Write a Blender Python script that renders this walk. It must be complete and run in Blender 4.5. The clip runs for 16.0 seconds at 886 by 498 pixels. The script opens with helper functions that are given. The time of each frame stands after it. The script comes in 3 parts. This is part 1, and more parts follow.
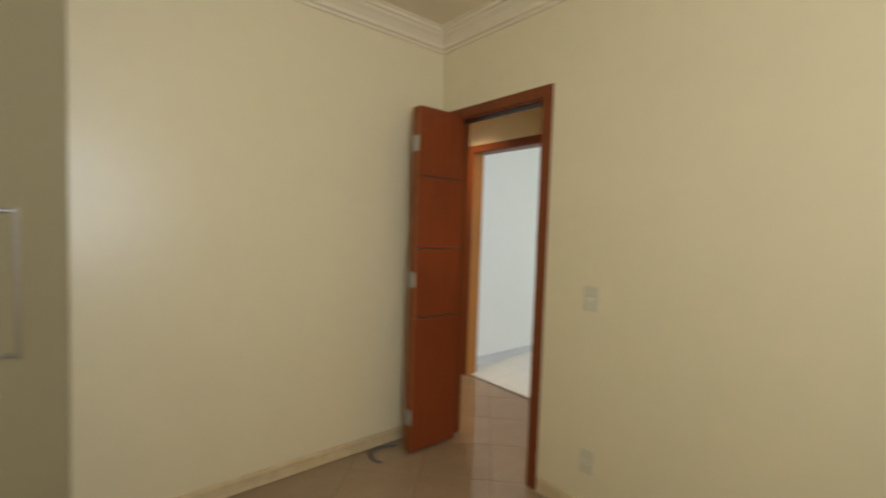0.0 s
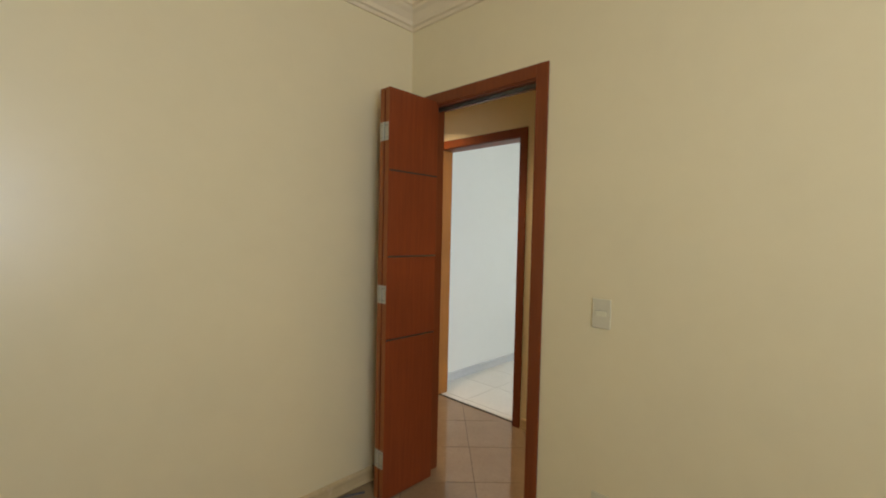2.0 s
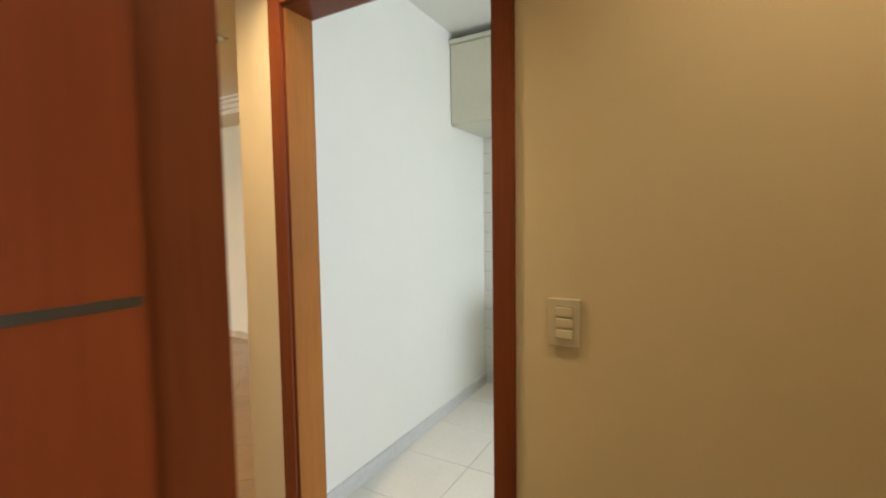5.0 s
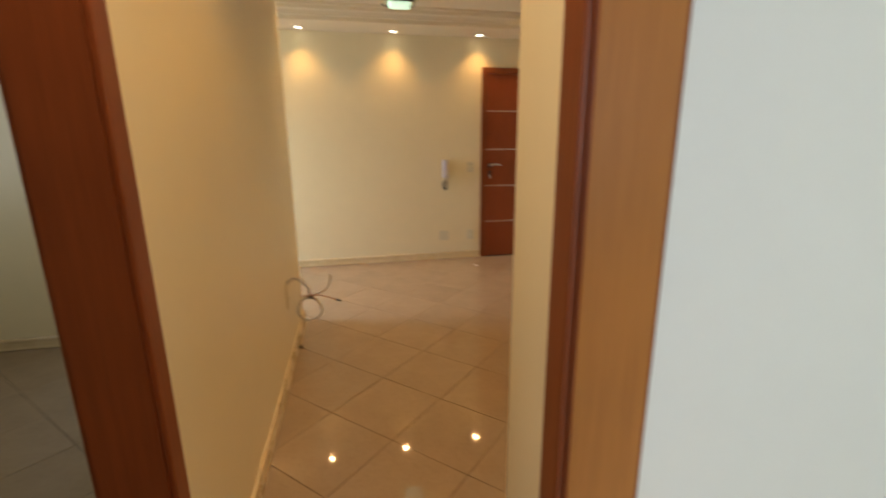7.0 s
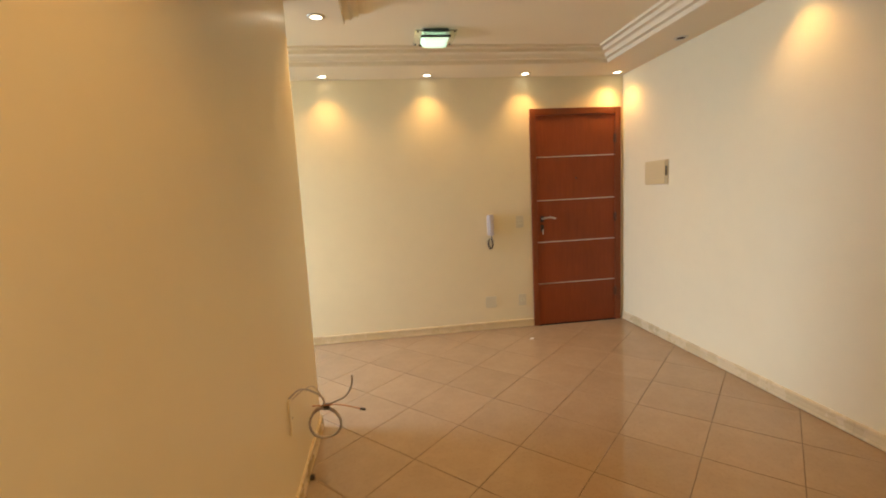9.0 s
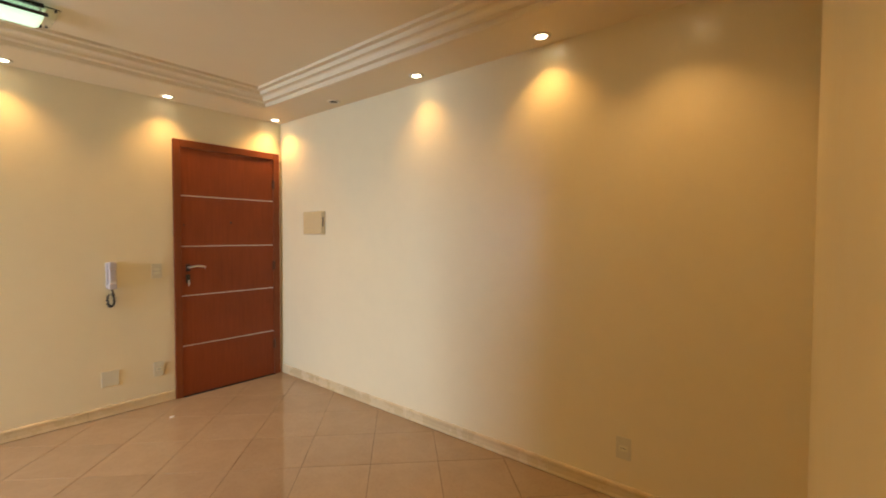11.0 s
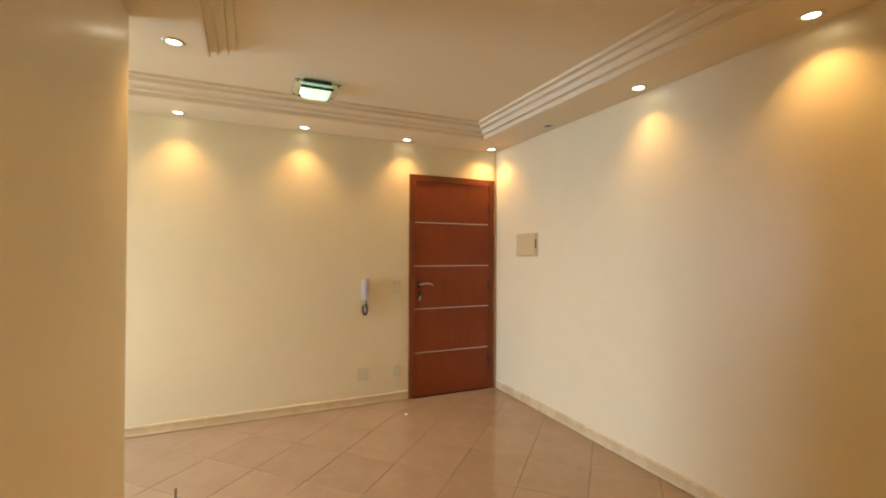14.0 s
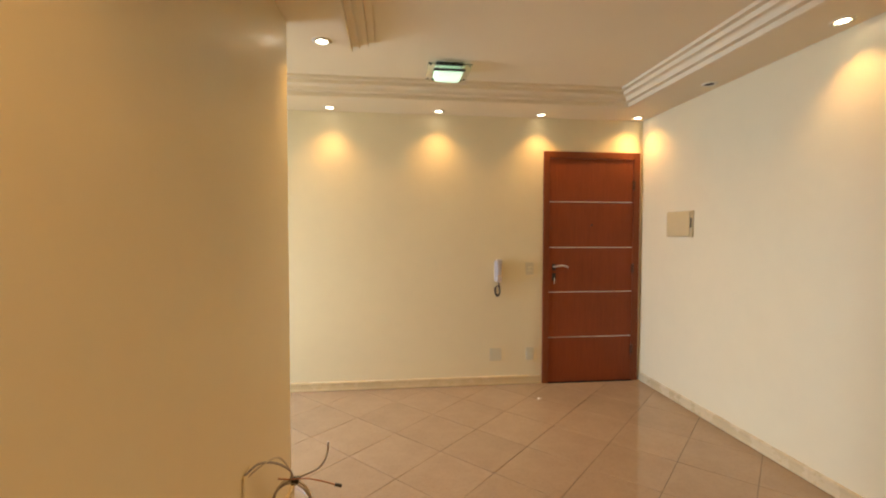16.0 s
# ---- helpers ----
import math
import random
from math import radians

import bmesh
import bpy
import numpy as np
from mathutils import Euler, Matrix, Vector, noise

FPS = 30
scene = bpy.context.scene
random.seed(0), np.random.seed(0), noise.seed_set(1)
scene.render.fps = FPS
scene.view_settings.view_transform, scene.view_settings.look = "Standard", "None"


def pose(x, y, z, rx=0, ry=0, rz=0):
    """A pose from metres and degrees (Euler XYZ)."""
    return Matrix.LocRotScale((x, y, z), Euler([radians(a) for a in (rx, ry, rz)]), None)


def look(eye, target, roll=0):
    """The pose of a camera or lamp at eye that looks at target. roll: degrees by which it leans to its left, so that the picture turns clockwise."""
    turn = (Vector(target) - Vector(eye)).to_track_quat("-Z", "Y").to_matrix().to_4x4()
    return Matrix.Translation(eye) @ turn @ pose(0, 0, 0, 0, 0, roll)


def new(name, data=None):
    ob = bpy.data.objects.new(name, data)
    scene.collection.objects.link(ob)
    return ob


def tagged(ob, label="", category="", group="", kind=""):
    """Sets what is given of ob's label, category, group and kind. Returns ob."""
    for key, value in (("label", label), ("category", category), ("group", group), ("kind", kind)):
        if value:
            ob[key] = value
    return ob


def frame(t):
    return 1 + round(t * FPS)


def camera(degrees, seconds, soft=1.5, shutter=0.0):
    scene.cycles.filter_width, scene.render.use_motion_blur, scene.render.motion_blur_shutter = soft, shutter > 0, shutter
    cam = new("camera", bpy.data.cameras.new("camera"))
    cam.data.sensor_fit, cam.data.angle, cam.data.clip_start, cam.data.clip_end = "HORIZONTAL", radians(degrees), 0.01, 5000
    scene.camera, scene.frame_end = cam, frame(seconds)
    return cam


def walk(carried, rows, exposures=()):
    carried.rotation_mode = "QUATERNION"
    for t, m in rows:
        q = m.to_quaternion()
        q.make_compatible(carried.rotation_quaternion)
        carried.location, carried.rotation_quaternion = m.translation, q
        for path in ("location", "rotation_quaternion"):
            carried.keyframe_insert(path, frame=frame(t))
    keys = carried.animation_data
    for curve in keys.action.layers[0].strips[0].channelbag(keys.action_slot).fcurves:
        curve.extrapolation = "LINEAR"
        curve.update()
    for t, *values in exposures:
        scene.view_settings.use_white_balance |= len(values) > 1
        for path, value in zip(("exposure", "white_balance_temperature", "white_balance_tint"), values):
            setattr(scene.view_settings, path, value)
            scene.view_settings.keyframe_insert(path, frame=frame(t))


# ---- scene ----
cam = camera(91.0, 16.0, soft=1.9, shutter=0.5)
PATH = [
    (0, (-2.044, -1.836, 1.379), (-0.768, -0.299, 1.28), 1.9),
    (0.5, (-2.127, -1.786, 1.388), (-1.196, -0.021, 1.254), -0.1),
    (1, (-2.109, -1.706, 1.396), (-1.149, 0.049, 1.352), 1.3),
    (1.5, (-2.03, -1.611, 1.391), (-0.667, -0.148, 1.416), 1.9),
    (2, (-1.877, -1.459, 1.368), (-0.442, -0.068, 1.3), 1.3),
    (2.5, (-1.648, -1.252, 1.374), (-0.308, 0.232, 1.406), -0.3),
    (3, (-1.451, -1.008, 1.352), (0.026, 0.34, 1.363), 1.1),
    (3.2, (-1.368, -0.915, 1.359), (0.192, 0.337, 1.349), 0.3),
    (5.3, (-0.192, -0.033, 1.305), (1.548, 0.945, 1.183), -0.8),
    (5.5, (-0.08, 0.032, 1.311), (1.562, 1.165, 1.172), -1.2),
    (6, (0.132, 0.201, 1.319), (1.521, 1.603, 0.997), 0.3),
    (6.2, (0.205, 0.275, 1.319), (1.406, 1.807, 0.862), 0.0),
    (6.5, (0.305, 0.396, 1.319), (1.268, 2.067, 0.789), -0.3),
    (7, (0.41, 0.556, 1.32), (0.805, 2.46, 0.851), -0.5),
    (7.5, (0.434, 0.702, 1.331), (0.549, 2.658, 0.93), -2.1),
    (8, (0.405, 0.878, 1.345), (0.701, 2.821, 0.974), -1.2),
    (8.5, (0.418, 1.099, 1.353), (0.625, 3.062, 1.027), -2.9),
    (9, (0.467, 1.304, 1.364), (0.712, 3.273, 1.116), -2.9),
    (9.5, (0.508, 1.385, 1.359), (1.166, 3.245, 1.027), -2.6),
    (10, (0.55, 1.444, 1.353), (1.694, 3.067, 1.114), -1.0),
    (10.2, (0.557, 1.468, 1.355), (1.856, 2.974, 1.154), -1.1),
    (12.3, (0.491, 1.506, 1.351), (2.096, 2.699, 1.333), 0.5),
    (12.5, (0.482, 1.508, 1.352), (2.039, 2.762, 1.319), 0.8),
    (13, (0.471, 1.536, 1.361), (1.846, 2.988, 1.312), -0.2),
    (13.5, (0.47, 1.551, 1.372), (1.504, 3.264, 1.375), 0.4),
    (14, (0.484, 1.537, 1.386), (1.299, 3.363, 1.402), 0.3),
    (14.5, (0.502, 1.527, 1.392), (1.163, 3.415, 1.41), 1.2),
    (15, (0.494, 1.533, 1.389), (0.977, 3.473, 1.411), 1.5),
    (15.5, (0.486, 1.523, 1.39), (0.834, 3.492, 1.399), 0.9),
    (16, (0.524, 1.585, 1.381), (0.746, 3.571, 1.31), 0.1),
]
walk(cam, [(t, look(eye, target, roll)) for t, eye, target, roll in PATH],
     [(0.0, -0.35), (3.2, -0.35), (5.3, 0.0), (6.0, -0.15), (6.5, -0.3), (7.0, -0.25), (8.0, -0.1), (9.0, 0.0), (16.0, 0.0)])

# ---- world and light ----
world = bpy.data.worlds.new("World")
scene.world = world
world.use_nodes = True
wn = world.node_tree
sky = wn.nodes.new("ShaderNodeTexSky")
sky.sky_type = "NISHITA"
sky.sun_disc = False
sky.sun_elevation = radians(48)
sky.sun_rotation = radians(30)
wn.links.new(sky.outputs[0], wn.nodes["Background"].inputs[0])
wn.nodes["Background"].inputs[1].default_value = 0.1

SPOT_WATTS = 32.0
SPOT_COLOUR = (1.0, 0.56, 0.21)
HALL_COLOUR = (1.0, 0.71, 0.43)
DAY = (0.80, 0.90, 1.0)


def window_light(name, eye, target, w, h, watts, colour=DAY, spread=180):
    lamp = new(name, bpy.data.lights.new(name, "AREA"))
    lamp.data.shape, lamp.data.size, lamp.data.size_y = "RECTANGLE", w, h
    lamp.data.energy, lamp.data.color, lamp.data.spread = watts, colour, radians(spread)
    lamp.matrix_world = look(eye, target)
    return lamp


window_light("daylight_living", (-3.28, 4.74, 1.25), (0, 4.3, 0.2), 1.15, 1.8, 90, (0.60, 0.75, 1.0), 112)
window_light("daylight_bedroom", (-2.3, -3.18, 1.6), (-1.2, 0, 3.8), 1.2, 1.2, 65, (0.80, 0.87, 1.0))
window_light("daylight_kitchen", (1.75, -2.48, 1.6), (1.75, 0, 1.2), 1.5, 1.2, 56, (0.86, 0.94, 1.0))
window_light("daylight_second", (-2.62, 2.3, 1.5), (0, 2.5, 1.2), 1.3, 1.1, 14, (0.9, 0.96, 1.0))


# ---- materials ----
def nodes_of(name, rough, metal=0.0):
    m = bpy.data.materials.new(name)
    m.use_nodes = True
    t = m.node_tree
    b = t.nodes["Principled BSDF"]
    b.inputs["Roughness"].default_value = rough
    b.inputs["Metallic"].default_value = metal
    return m, t, b


def noise_node(t, scale, detail=4.0, rough=0.55, stretch=None, seed=0.0):
    c = t.nodes.new("ShaderNodeTexCoord")
    mp = t.nodes.new("ShaderNodeMapping")
    mp.inputs["Location"].default_value = (seed, seed * 0.7, seed * 1.3)
    if stretch:
        mp.inputs["Scale"].default_value = stretch
    n = t.nodes.new("ShaderNodeTexNoise")
    n.inputs["Scale"].default_value = scale
    n.inputs["Detail"].default_value = detail
    n.inputs["Roughness"].default_value = rough
    t.links.new(c.outputs["Object"], mp.inputs[0])
    t.links.new(mp.outputs[0], n.inputs["Vector"])
    return n


def ramp(t, src, stops):
    r = t.nodes.new("ShaderNodeValToRGB")
    while len(r.color_ramp.elements) < len(stops):
        r.color_ramp.elements.new(0.5)
    for e, (p, c) in zip(r.color_ramp.elements, stops):
        e.position, e.color = p, (*c, 1)
    t.links.new(src, r.inputs[0])
    return r


def blend(t, a, b, fac, mode="MIX"):
    x = t.nodes.new("ShaderNodeMix")
    x.data_type, x.blend_type = "RGBA", mode
    if isinstance(fac, (int, float)):
        x.inputs[0].default_value = fac
    else:
        t.links.new(fac, x.inputs[0])
    t.links.new(a, x.inputs[6])
    t.links.new(b, x.inputs[7])
    return x.outputs[2]


def bump(t, b, height, strength, distance):
    n = t.nodes.new("ShaderNodeBump")
    n.inputs["Strength"].default_value = strength
    n.inputs["Distance"].default_value = distance
    t.links.new(height, n.inputs["Height"])
    t.links.new(n.outputs[0], b.inputs["Normal"])


def paint(name, colour, rough=0.6, dirt=0.06, relief=0.12):
    """Rolled wall paint: faint stains at two scales and an orange-peel relief."""
    m, t, b = nodes_of(name, rough)
    big, mid = noise_node(t, 1.3, 3, 0.6, None, 3.1), noise_node(t, 9, 5, 0.6, None, 1.7)
    lo = tuple(v * (1 - dirt) for v in colour)
    a = ramp(t, big.outputs[0], [(0.3, lo), (0.7, colour)])
    c = ramp(t, mid.outputs[0], [(0.25, tuple(v * (1 - dirt * 0.8) for v in colour)), (0.6, colour)])
    t.links.new(blend(t, a.outputs[0], c.outputs[0], 0.45), b.inputs["Base Color"])
    fine = noise_node(t, 190, 3, 0.5)
    bump(t, b, fine.outputs[0], relief, 0.0015)
    rr = ramp(t, mid.outputs[0], [(0.3, (rough - 0.04,) * 3), (0.7, (rough + 0.04,) * 3)])
    t.links.new(rr.outputs[0], b.inputs["Roughness"])
    b.inputs["Specular IOR Level"].default_value = 0.6
    return m


def wood(name, dark, light, rough=0.33, stretch=(26, 26, 1.1)):
    """Varnished veneer with long vertical grain."""
    m, t, b = nodes_of(name, rough)
    g = noise_node(t, 2.6, 7, 0.62, stretch, 2.0)
    f = noise_node(t, 11, 4, 0.6, stretch, 5.0)
    cloud = noise_node(t, 2.2, 3, 0.5, None, 8.0)
    a = ramp(t, g.outputs[0], [(0.28, dark), (0.72, light)])
    k = ramp(t, f.outputs[0], [(0.3, tuple(v * 0.86 for v in light)), (0.7, tuple(min(1, v * 1.06) for v in light))])
    c1 = blend(t, a.outputs[0], k.outputs[0], 0.4)
    w = ramp(t, cloud.outputs[0], [(0.3, (0.82, 0.82, 0.82)), (0.7, (1.0, 1.0, 1.0))])
    t.links.new(blend(t, c1, w.outputs[0], 1.0, "MULTIPLY"), b.inputs["Base Color"])
    bump(t, b, f.outputs[0], 0.08, 0.001)
    b.inputs["Specular IOR Level"].default_value = 0.28
    return m


def ceramic(name, lo, hi, rough, scale=5.0, spread=0.08):
    """Glazed tile: cloudy glaze, specks, and a tone of its own for each piece."""
    m, t, b = nodes_of(name, rough)
    cloud, speck = noise_node(t, scale, 6, 0.65, None, 4.0), noise_node(t, scale * 14, 3, 0.7, None, 9.0)
    a = ramp(t, cloud.outputs[0], [(0.3, lo), (0.68, hi)])
    s = ramp(t, speck.outputs[0], [(0.28, tuple(v * 0.9 for v in lo)), (0.5, hi)])
    c = blend(t, a.outputs[0], s.outputs[0], 0.3)
    info = t.nodes.new("ShaderNodeObjectInfo")
    v = ramp(t, info.outputs["Random"], [(0.0, (1 - spread,) * 3), (1.0, (1.0,) * 3)])
    t.links.new(blend(t, c, v.outputs[0], 1.0, "MULTIPLY"), b.inputs["Base Color"])
    rr = ramp(t, cloud.outputs[0], [(0.25, (rough * 0.75,) * 3), (0.75, (rough * 1.4,) * 3)])
    t.links.new(rr.outputs[0], b.inputs["Roughness"])
    bump(t, b, cloud.outputs[0], 0.02, 0.001)
    return m


def plain(name, colour, rough=0.4, metal=0.0, vary=0.1):
    m, t, b = nodes_of(name, rough, metal)
    n = noise_node(t, 30, 4, 0.6, None, 6.0)
    r = ramp(t, n.outputs[0], [(0.3, tuple(v * (1 - vary) for v in colour)), (0.7, colour)])
    t.links.new(r.outputs[0], b.inputs["Base Color"])
    bump(t, b, n.outputs[0], 0.03, 0.001)
    return m


def glow(name, colour, strength):
    m, t, b = nodes_of(name, 0.4)
    b.inputs["Base Color"].default_value = (*colour, 1)
    b.inputs["Emission Color"].default_value = (*colour, 1)
    b.inputs["Emission Strength"].default_value = strength
    return m


def clear_glass(name, colour):
    m, t, b = nodes_of(name, 0.03)
    b.inputs["Base Color"].default_value = (*colour, 1)
    b.inputs["Transmission Weight"].default_value = 1.0
    b.inputs["IOR"].default_value = 1.5
    return m


CREAM = paint("cream_paint", (0.80, 0.70, 0.452), 0.33)
WHITE_WALL = paint("white_paint", (0.83, 0.84, 0.81), 0.55, 0.04)
CEILING = paint("ceiling_paint", (0.80, 0.69, 0.48), 0.7, 0.04, 0.06)
PLASTER = paint("cornice_plaster", (0.80, 0.69, 0.48), 0.65, 0.05, 0.05)
WOOD = wood("cherry_veneer", (0.20, 0.040, 0.012), (0.30, 0.068, 0.018), 0.42)
WOOD_FRAME = wood("cherry_frame", (0.16, 0.038, 0.011), (0.25, 0.064, 0.018), 0.4)
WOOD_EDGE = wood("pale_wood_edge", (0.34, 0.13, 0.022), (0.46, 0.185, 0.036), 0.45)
WOOD_LIP = wood("cherry_lipping", (0.24, 0.07, 0.018), (0.34, 0.11, 0.03), 0.45)
FLOOR_TILE = ceramic("beige_porcelain", (0.30, 0.217, 0.138), (0.375, 0.277, 0.18), 0.032, 4.0)
GROUT = plain("dark_grout", (0.11, 0.08, 0.052), 0.85)
WHITE_TILE = ceramic("white_floor_tile", (0.74, 0.74, 0.71), (0.80, 0.80, 0.77), 0.42, 3.0, 0.03)
WALL_TILE = ceramic("white_wall_tile", (0.70, 0.71, 0.67), (0.80, 0.81, 0.77), 0.3, 7.0, 0.04)
GREY_GROUT = plain("grey_grout", (0.27, 0.27, 0.25), 0.85)
BASE = ceramic("cream_baseboard", (0.60, 0.468, 0.265), (0.63, 0.50, 0.29), 0.25, 6.0, 0.03)
BASE_WHITE = plain("white_baseboard_glaze", (0.62, 0.63, 0.64), 0.35)
LACQUER = plain("white_lacquer", (0.43, 0.41, 0.28), 0.3, 0.0, 0.04)
LACQUER.node_tree.nodes["Principled BSDF"].inputs["Specular IOR Level"].default_value = 0.9
CAB_WHITE = plain("ivory_laminate", (0.72, 0.71, 0.60), 0.4, 0.0, 0.05)
WHITE_LAM = plain("white_laminate", (0.80, 0.80, 0.77), 0.35, 0.0, 0.05)
STONE = plain("black_stone", (0.03, 0.03, 0.032), 0.2, 0.0, 0.4)
PLATE = plain("ivory_plastic", (0.66, 0.61, 0.44), 0.4, 0.0, 0.04)
PLATE_KEY = plain("pale_plastic_key", (0.74, 0.70, 0.50), 0.35, 0.0, 0.04)
BOX_PLASTIC = plain("aged_ivory_plastic", (0.60, 0.47, 0.24), 0.45, 0.0, 0.05)
PHONE = plain("grey_white_plastic", (0.52, 0.47, 0.45), 0.4, 0.0, 0.04)
BLACK = plain("black_rubber", (0.025, 0.022, 0.02), 0.5)
METAL = plain("brushed_steel", (0.55, 0.54, 0.52), 0.3, 1.0)
ALU = plain("aluminium_strip", (0.72, 0.70, 0.66), 0.32, 1.0)
DARK_ALU = plain("dull_metal_strip", (0.20, 0.21, 0.20), 0.4, 1.0)
ZINC = plain("zinc_hinge", (0.50, 0.49, 0.42), 0.4, 0.6)
DARK_METAL = plain("dark_bronze", (0.06, 0.055, 0.05), 0.4, 0.8)
BRONZE = plain("brown_bronze", (0.12, 0.045, 0.02), 0.45, 0.4)
SLOT = plain("shadow_slot", (0.05, 0.045, 0.035), 0.8)
GREY_CABLE = plain("grey_cable_sheath", (0.34, 0.31, 0.28), 0.45)
DARK_CABLE = plain("dark_cable_sheath", (0.10, 0.10, 0.11), 0.45)
WHITE_CABLE = plain("white_cable_sheath", (0.62, 0.54, 0.42), 0.45)
RED_CABLE = plain("orange_cable_sheath", (0.45, 0.19, 0.09), 0.5)
TRIM_WHITE = plain("white_enamel", (0.72, 0.66, 0.52), 0.4)
LAMP_GLOW = glow("halogen_glow", (1.0, 0.86, 0.62), 14.0)
BOWL_GLOW = glow("frosted_bowl", (0.70, 1.0, 0.74), 0.95)
GREEN_GLASS = clear_glass("greenish_glass", (0.94, 0.99, 0.96))

# ---- mesh helpers ----
BASES = {}


def part(name, bm, material, parent=None, label="", smooth=False):
    """One mesh object; under a thing its mesh is kept relative to the thing's base."""
    at = BASES.get(parent.name, Vector()) if parent else Vector()
    bmesh.ops.translate(bm, verts=bm.verts, vec=-at)
    bmesh.ops.recalc_face_normals(bm, faces=bm.faces)
    me = bpy.data.meshes.new(name)
    bm.to_mesh(me)
    bm.free()
    me.materials.append(material)
    if smooth:
        for p in me.polygons:
            p.use_smooth = True
    ob = new(name, me)
    if parent:
        ob.parent = parent
        BASES[ob.name] = at
    if label:
        ob["label"] = label
    return ob


def thing(name, base, label, category, group="", kind=""):
    ob = new(name)
    ob.empty_display_size = 0.05
    ob.location = base
    BASES[ob.name] = Vector(base)
    return tagged(ob, label, category, group, kind)


def bx(bm, x0, x1, y0, y1, z0, z1, bevel=0.0):
    """Adds a box, with its edges rounded off by bevel."""
    v = bmesh.ops.create_cube(bm, size=1, matrix=Matrix.Translation(((x0 + x1) / 2, (y0 + y1) / 2, (z0 + z1) / 2))
                              @ Matrix.Diagonal((abs(x1 - x0), abs(y1 - y0), abs(z1 - z0), 1)))["verts"]
    if bevel:
        e = list({e for q in v for e in q.link_edges})
        bmesh.ops.bevel(bm, geom=e, offset=bevel, segments=2, profile=0.5, affect="EDGES")
    return bm


def box(x0, x1, y0, y1, z0, z1, bevel=0.0):
    return bx(bmesh.new(), x0, x1, y0, y1, z0, z1, bevel)


def boxes(*rows, bevel=0.0):
    bm = bmesh.new()
    for r in rows:
        bx(bm, *r, bevel=bevel)
    return bm


def cyl(bm, a, b, r, n=20, r2=None):
    a, b = Vector(a), Vector(b)
    d = b - a
    m = Matrix.Translation((a + b) / 2) @ d.to_track_quat("Z", "Y").to_matrix().to_4x4()
    bmesh.ops.create_cone(bm, cap_ends=True, segments=n, radius1=r, radius2=r if r2 is None else r2, depth=d.length, matrix=m)
    return bm


def tube(points, r, n=8):
    """A round cord through points, smoothed."""
    pts = [Vector(p) for p in points]
    fine = []
    for i in range(len(pts) - 1):
        p0, p1, p2, p3 = pts[max(i - 1, 0)], pts[i], pts[i + 1], pts[min(i + 2, len(pts) - 1)]
        for k in range(6):
            u = k / 6
            fine.append(0.5 * ((2 * p1) + (p2 - p0) * u + (2 * p0 - 5 * p1 + 4 * p2 - p3) * u * u + (3 * p1 - p0 - 3 * p2 + p3) * u ** 3))
    fine.append(pts[-1])
    bm = bmesh.new()
    rings = []
    for i, p in enumerate(fine):
        d = (fine[min(i + 1, len(fine) - 1)] - fine[max(i - 1, 0)]).normalized()
        side = d.cross(Vector((0.3, 0.2, 0.93))).normalized()
        up = side.cross(d).normalized()
        rings.append([bm.verts.new(p + r * (math.cos(2 * math.pi * k / n) * side + math.sin(2 * math.pi * k / n) * up)) for k in range(n)])
    for a, b in zip(rings, rings[1:]):
        for k in range(n):
            bm.faces.new((a[k], a[(k + 1) % n], b[(k + 1) % n], b[k]))
    bm.faces.new(rings[0])
    bm.faces.new(rings[-1])
    return bm


def sweep(profile, path, closed=False):
    """Sweeps a cross-section (out, z) along a level path with mitred corners; out is to the left of the way walked."""
    bm = bmesh.new()
    p = [Vector((x, y)) for x, y in path]
    n = len(p)
    rings = []
    for i in range(n):
        d1 = (p[i] - p[i - 1]).normalized() if (i or closed) else None
        d2 = (p[(i + 1) % n] - p[i]).normalized() if (i < n - 1 or closed) else None
        d1, d2 = d1 or d2, d2 or d1
        n1, n2 = Vector((-d1.y, d1.x)), Vector((-d2.y, d2.x))
        mit = (n1 + n2) / (1 + n1.dot(n2))
        rings.append([bm.verts.new((p[i].x + mit.x * o, p[i].y + mit.y * o, z)) for o, z in profile])
    k = len(profile)
    for i in range(n if closed else n - 1):
        a, b = rings[i], rings[(i + 1) % n]
        for j in range(k):
            bm.faces.new((a[j], a[(j + 1) % k], b[(j + 1) % k], b[j]))
    if not closed:
        bm.faces.new(rings[0])
        bm.faces.new(rings[-1])
    return bm


def prism(poly, z0, z1):
    bm = bmesh.new()
    lo = [bm.verts.new((x, y, z0)) for x, y in poly]
    hi = [bm.verts.new((x, y, z1)) for x, y in poly]
    bm.faces.new(lo)
    bm.faces.new(hi)
    for i in range(len(poly)):
        j = (i + 1) % len(poly)
        bm.faces.new((lo[i], lo[j], hi[j], hi[i]))
    return bm


def structure(name, bm, material, label=""):
    return tagged(part(name, bm, material), label, kind="structure")


# ---- plan ----
XW, XC = -0.19, -0.01            # bedroom and passage faces of the
XA, XB = -0.08, -0.14           # passage face at the first door, bedroom face at the second; wall between the bedrooms and the passage
XF, XK = 0.72, 0.85              # wall between the passage and the kitchen
XR = 2.83                        # east wall
YN = 5.45                        # wall of the entrance door
YC = 3.87                        # corner where the passage opens
YS = 1.46                        # south wall of the living room
YKN = 1.28                       # north wall of the kitchen
A0, A1 = -0.39, 0.31             # bedroom door
B0, B1 = 0.76, 1.46              # second bedroom door
K0, K1 = 0.31, 1.11              # kitchen door
HD = 2.075                       # door opening height
YA = 0.455                       # north wall of the bedroom
